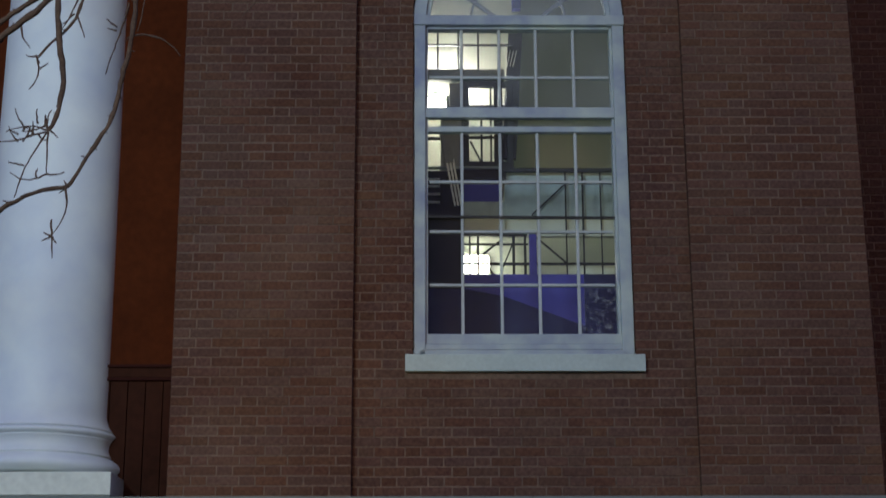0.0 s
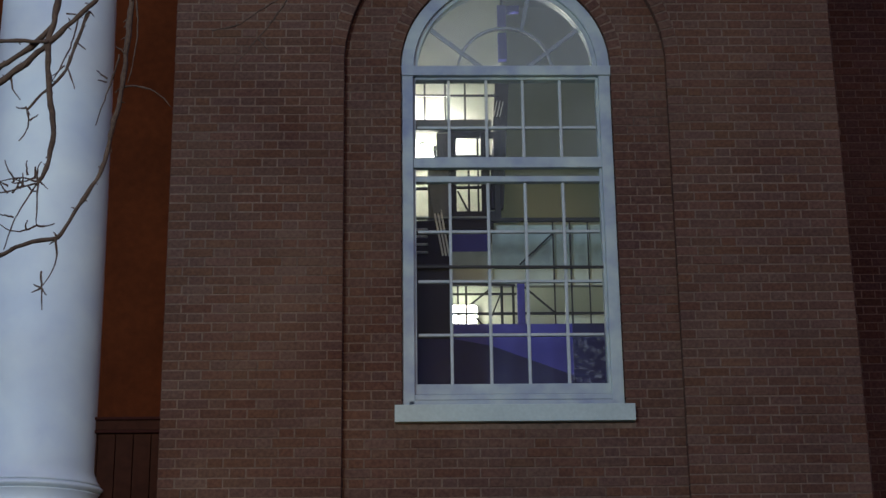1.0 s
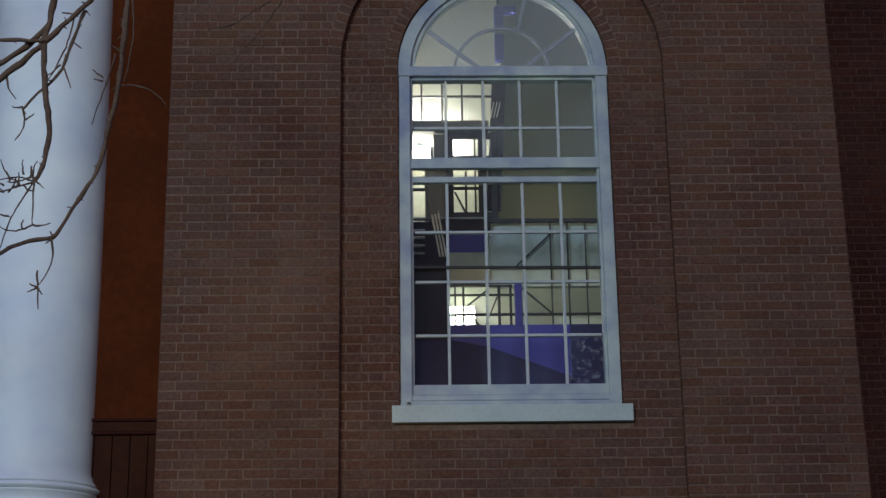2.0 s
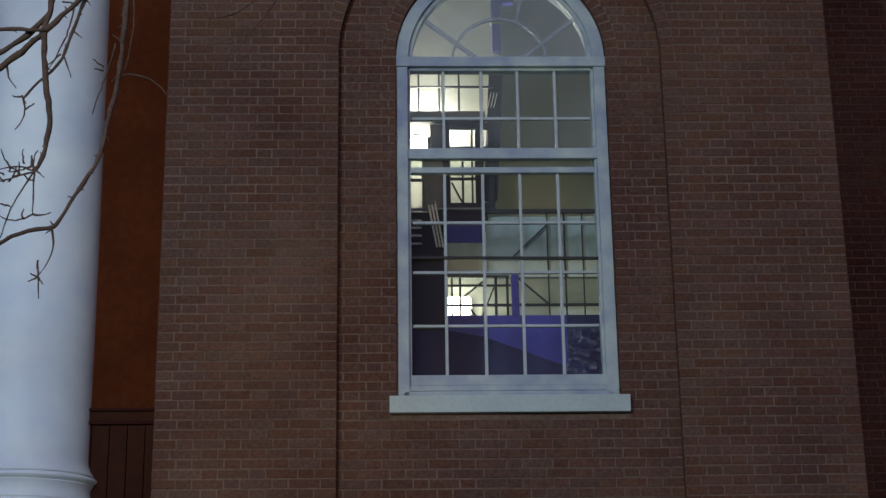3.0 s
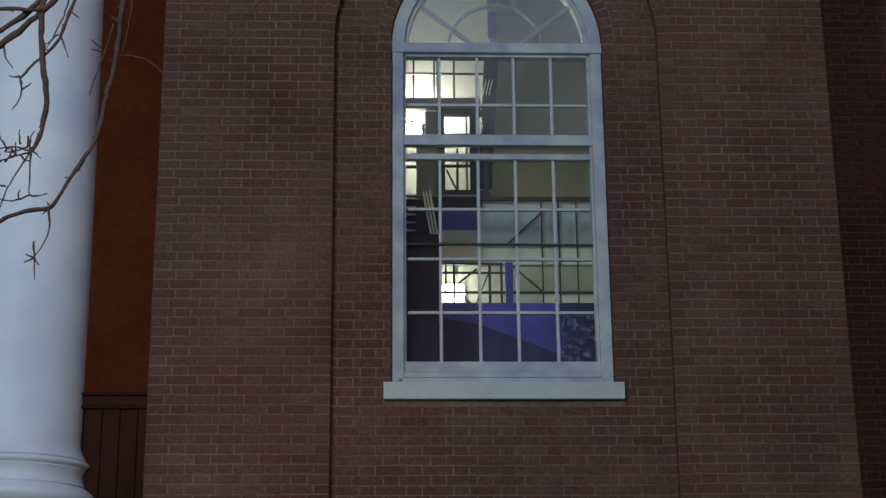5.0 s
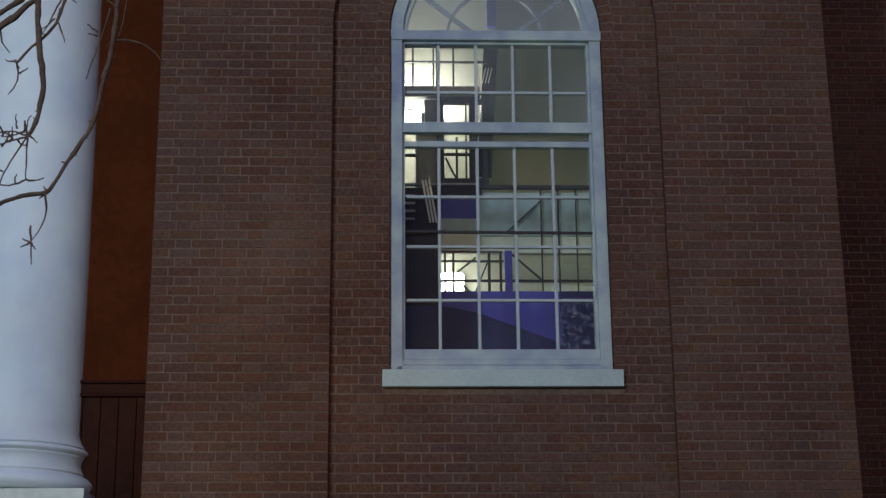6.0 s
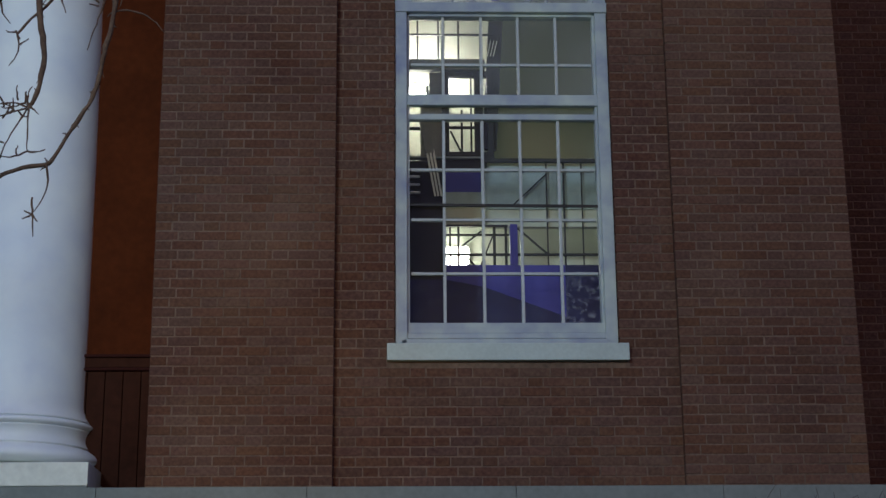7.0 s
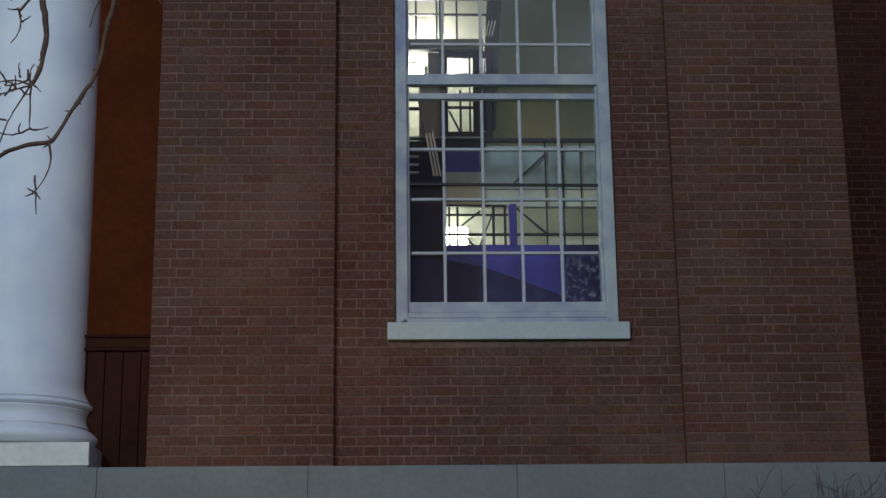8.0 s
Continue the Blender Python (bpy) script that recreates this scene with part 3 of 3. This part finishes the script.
tree_part("limb", spurred([(TX + 0.1, TY + 0.1, 4.3), (-4.4, -4.0, 4.25), (-3.3, -3.6, 4.4), *flat([(-2.862, 4.504), (-2.644, 4.653), (-2.458, 4.829), (-2.346, 4.948), (-2.220, 5.083), (-2.077, 5.251)])], 0.036, 0.009, 5, 0.004))
tree_part("limb", spurred([(-3.4, -3.62, 4.42), *flat([(-2.862, 4.606), (-2.649, 4.741), (-2.518, 4.842), (-2.445, 4.934)], -3.48)], 0.018, 0.013, 6, 0.004))
tree_part("limb", spurred([(TX + 0.1, TY + 0.1, 4.9), (-4.2, -3.9, 4.9), (-3.2, -3.6, 4.93), *flat([(-2.862, 4.842), (-2.655, 4.837), (-2.489, 4.832), (-2.450, 4.831)], -3.52)], 0.03, 0.009, 7, 0.003))
tree_part("limb", spurred(flat([(-2.273, 5.015), (-2.307, 4.913), (-2.352, 4.760), (-2.391, 4.668), (-2.450, 4.606), (-2.543, 4.496)], -3.47), 0.0095, 0.006, 8, 0.003))
BOUGHS = [o for o in tree.children if o.name.startswith("limb")]


def sprig(x, z, heading, length, curl=0, y=-3.5):
    """A thin twig that leaves its limb at a heading in degrees and bends by curl along its length."""
    k = len(tree.children_recursive)
    n = max(3, int(length / 0.05))
    pts = [Vector((x, y + 0.012 * math.sin(k * 1.7), z))]
    for i in range(n):
        a = radians(heading + curl * (i + 0.5) / n)
        pts.append(pts[-1] + Vector((math.cos(a), 0.12 * math.sin(k + i), math.sin(a))) * length / n)
    twig = tree_part("twig", tube(pts, 0.0052, 0.0024, 20 + k, 0.0025, 0.02, sides=5))
    root = pts[0] - Vector((TX, TY, 0))
    twig.parent = min(BOUGHS, key=lambda o: min((v.co - root).length for v in o.data.vertices))


sprig(-2.322, 4.975, -96, 0.380, -24)
sprig(-2.361, 4.709, -61, 0.124, -15)
sprig(-2.366, 4.709, -134, 0.093, 0)
sprig(-2.322, 4.842, -43, 0.067, 0)
sprig(-2.381, 4.995, -4, 0.082, -21)
sprig(-2.538, 4.498, 198, 0.051, -51)
sprig(-2.538, 4.498, -62, 0.184, -72)
sprig(-2.518, 4.433, 38, 0.049, 0)
sprig(-2.626, 4.668, -88, 0.145, 43)
sprig(-2.538, 4.760, -104, 0.087, -25)
sprig(-2.456, 4.122, -89, 0.211, 0)
sprig(-2.452, 3.911, 217, 0.190, -81)
sprig(-2.452, 3.911, -20, 0.083, 54)
sprig(-2.494, 3.880, 111, 0.052, -43)
sprig(-2.459, 4.116, -121, 0.355, 17)
sprig(-2.563, 3.952, 168, 0.075, 0)
sprig(-2.458, 4.122, -202, 0.204, 47)
sprig(-2.464, 4.110, -161, 0.257, -16)
sprig(-2.509, 4.159, 111, 0.075, -28)
sprig(-2.465, 4.131, 108, 0.102, -53)
sprig(-2.567, 4.136, 131, 0.105, -25)
sprig(-2.538, 4.085, 62, 0.079, 42)
sprig(-2.597, 4.070, 134, 0.091, -22)
sprig(-2.577, 4.070, 62, 0.072, -64)
sprig(-2.450, 4.121, -41, 0.055, 0)
sprig(-2.361, 3.845, -75, 0.253, -53)
sprig(-2.409, 3.606, 153, 0.046, 0)
sprig(-2.409, 3.606, -154, 0.051, 0)
sprig(-2.409, 3.606, -68, 0.048, 28)
sprig(-2.415, 3.686, -86, 0.184, -0)
sprig(-2.356, 3.845, -143, 0.044, 0)
sprig(-2.111, 4.770, -103, 0.376, -3)
sprig(-2.161, 4.642, 142, 0.067, 0)
sprig(-2.165, 4.632, 167, 0.045, 0)
sprig(-2.087, 4.606, 10, 0.268, -68)
sprig(-2.077, 4.770, 140, 0.064, 0)
sprig(-2.057, 5.118, -77, 0.496, -28)
sprig(-1.300, 5.100, -118, 0.469, -14)
sprig(-1.450, 4.860, -50, 0.078, 0)
sprig(-1.540, 4.927, -159, 0.136, -7)
sprig(-1.300, 5.100, -144, 0.296, 0)
sprig(-2.155, 4.197, 171, 0.030, 0)
sprig(-2.352, 3.850, 127, 0.031, 0)

# a knot of short crooked spurs where three limbs meet
rng = random.Random(41)
for k in range(9):
    x, z = -2.46 - 0.16 * rng.random(), 4.085 + 0.06 * rng.random()
    sprig(x, z, rng.choice((75, 100, 130, 200, -40)) + rng.uniform(-20, 20), rng.uniform(0.045, 0.10), rng.uniform(-70, 70))

# ---- bare shrub at the foot of the wall ----
shrub = thing("bare_shrub", "leafless shrub with thin dark stems against the stone base", "shrub", (2.2, -0.30, 0))
rng = random.Random(5)
for k in range(84):
    x0, lean = rng.uniform(-0.4, 0.75), rng.uniform(-0.4, 0.5)
    h = rng.uniform(2.25, 2.80)
    y1 = rng.uniform(0.02, 0.24)
    path = [(x0, 0, -0.03), (x0 + lean * 0.3, y1 * 0.4, h * 0.45), (x0 + lean * 0.75 + rng.uniform(-0.06, 0.06), y1 * 0.8, h * 0.8), (x0 + lean, y1, h)]
    bm = tube(path, 0.007, 0.0018, 80 + k, 0.006, 0.07, sides=5)
    for j in range(4):
        base = Vector(path[2]).lerp(Vector(path[3]), rng.uniform(-0.1, 0.8))
        tip = base + Vector((rng.uniform(-0.16, 0.16), rng.uniform(-0.03, 0.03), rng.uniform(0.05, 0.2)))
        tube([base, base.lerp(tip, 0.5) + Vector((rng.uniform(-0.02, 0.02), 0, 0.01)), tip], 0.0026, 0.0013, 300 + 5 * k + j, 0.004, 0.03, bm, 4)
    part("stem", bm, SHRUB, shrub, smooth=True)

# ---- bricks: Flemish bond, each with a chamfered face standing proud of the mortar ----
def brick_verts(w, d, h):
    c = 0.0035
    return ([(0, d, 0), (w, d, 0), (w, d, h), (0, d, h), (0, c, 0), (w, c, 0), (w, c, h), (0, c, h), (c, 0, c), (w - c, 0, c), (w - c, 0, h - c), (c, 0, h - c)],
            [(0, 1, 5, 4), (1, 2, 6, 5), (2, 3, 7, 6), (3, 0, 4, 7), (4, 5, 9, 8), (5, 6, 10, 9), (6, 7, 11, 10), (7, 4, 8, 11), (8, 9, 10, 11)])


BRICK_MESH = {}


def brick_mesh(w, d, h):
    key = (round(w, 3), round(d, 3), round(h, 3))
    if key not in BRICK_MESH:
        me = bpy.data.meshes.new("brick")
        v, f = brick_verts(*key)
        me.from_pydata(v, [], f)
        me.materials.append(BRICK)
        BRICK_MESH[key] = me
    return BRICK_MESH[key]


class Laying:
    """Lays bricks on one wall: those in the chosen stretch as objects, the rest joined."""

    def __init__(self, wall, near, most=300):
        self.wall, self.near, self.most, self.n = wall, near, most, 0
        self.v, self.f = [], []
        self.rng = random.Random(wall.name)

    def lay(self, m, w, h, d=0.06):
        rng = self.rng
        m = m @ pose(rng.uniform(-0.001, 0.001), rng.uniform(-0.0018, 0.0018), rng.uniform(-0.001, 0.001), rng.uniform(-0.5, 0.5), rng.uniform(-0.35, 0.35), rng.uniform(-0.2, 0.2))
        p = m.translation
        if self.n < self.most and self.near(p.x, p.z):
            ob = new("brick", brick_mesh(w, d, h))
            ob.parent, ob.matrix_basis = self.wall, m
            self.n += 1
        else:
            v, f = brick_verts(w, d, h)
            k = len(self.v)
            self.v += [m @ Vector(q) for q in v]
            self.f += [tuple(i + k for i in q) for q in f]

    def close(self):
        me = bpy.data.meshes.new("bricks_rest")
        me.from_pydata(self.v, [], self.f)
        me.materials.append(BRICK_REST)
        ob = new("bricks_rest", me)
        ob.parent = self.wall
        ob["kind"] = "stuff"


def courses(laying, spans, y, z0, z1, even, odd, turn=None, stretch=STRETCH, head=HEAD, deep=0.06):
    """Courses from z0 up to z1; spans(z) gives the stretches of x to fill; even, odd: where a stretcher starts."""
    k, z = 0, z0
    while z + COURSE <= z1 + 1e-6:
        for a, b in spans(z + COURSE / 2):
            x = (odd if k % 2 else even) - 60 * (stretch + head)
            i, pieces = 0, []
            while x < b:
                w = stretch if i % 2 == 0 else head
                u0, u1 = max(x + JOINT / 2, a), min(x + w - JOINT / 2, b)
                if u1 - u0 > 0.004:
                    pieces.append([u0, u1])
                x += w
                i += 1
            if not pieces:
                continue
            if len(pieces) > 1 and pieces[-1][1] - pieces[-1][0] < 0.045:
                pieces.pop()
            if len(pieces) > 1 and pieces[0][1] - pieces[0][0] < 0.045:
                pieces.pop(0)
            pieces[0][0], pieces[-1][1] = a, b
            for u0, u1 in pieces:
                m = Matrix.Translation((u0, y, z + JOINT / 2))
                laying.lay(turn @ m if turn else m, u1 - u0, COURSE - JOINT, deep)
        z += COURSE
        k += 1


def ring_bricks(laying, cx, cz, r0, r1, y):
    n = int(math.pi * (r0 + r1) / 2 / 0.068)
    for k in range(n):
        a = 180 * (k + 0.5) / n
        w = math.pi * r0 / n - JOINT * 0.8
        m = pose(cx, y, cz, 0, 90 - a, 0) @ Matrix.Translation((-w / 2, 0, r0 + 0.001))
        laying.lay(m, w, r1 - r0 - 0.006)


RING = 0.105


def cut(a, b, z, cx, cz, r):
    """The stretch a to b less an arch of radius r that springs at cz."""
    if z < cz:
        h = r - RING
    elif z - cz < r:
        h = math.sqrt(r * r - (z - cz) ** 2)
    else:
        return [(a, b)]
    return [(a, cx - h), (cx + h, b)]


def bay_left(z):
    return [(XL, RL)] if z < RZ else cut(XL, XR, z, RC, RZ, RR_ + RING)[:1]


def bay_right(z):
    return [(RR, XR)] if z < RZ else cut(XL, XR, z, RC, RZ, RR_ + RING)[1:]


def recess_spans(z):
    a, b = RL - 0.02, RR + 0.02
    if z > RZ:
        h = math.sqrt(max(0.0, (RR_ + 0.02) ** 2 - (z - RZ) ** 2))
        a, b = RC - h, RC + h
    if z < 3.684 - 0.02:
        return [(a, b)]
    if z < 3.80:
        return [(a, -0.818), (0.818, b)]
    if z < WZ:
        return [(a, WL - 0.003), (WR + 0.003, b)]
    return [s for s in cut(a, b, z, WC, WZ, WRAD + RING) if s[1] > s[0]]


bay = Laying(wall_bay, lambda x, z: x < RL and 2.8 < z < 6.0)
courses(bay, bay_left, 0.0, BASE + 0.004, TOP, RL - 0.147, RL + 0.004, deep=0.064)
courses(bay, bay_right, 0.0, BASE + 0.004, TOP, RR - 0.064, RR + 0.1035, deep=0.064)
ring_bricks(bay, RC, RZ, RR_, RR_ + RING, 0.0)
bay.close()
rec = Laying(wall_recess, lambda x, z: 3.2 < z < 6.3)
courses(rec, recess_spans, REC, BASE + 0.004, TOP - 0.05, RL + 0.148, RL - 0.012, stretch=0.208, head=0.1055)
ring_bricks(rec, WC, WZ, WRAD + 0.004, WRAD + RING, REC)
rec.close()
back = Laying(wall_setback, lambda x, z: 2.6 < x < 3.3 and 3.5 < z < 7.5)
courses(back, lambda z: [(XR, 6.5)], SETBACK, BASE + 0.004, TOP, XR, XR + 0.16)
# the bay's return faces
courses(back, lambda z: [(0.07, SETBACK)], 0.0, BASE + 0.004, TOP, 0.0, 0.16, turn=Matrix.Translation((XR, 0, 0)) @ pose(0, 0, 0, 0, 0, 90))
back.close()
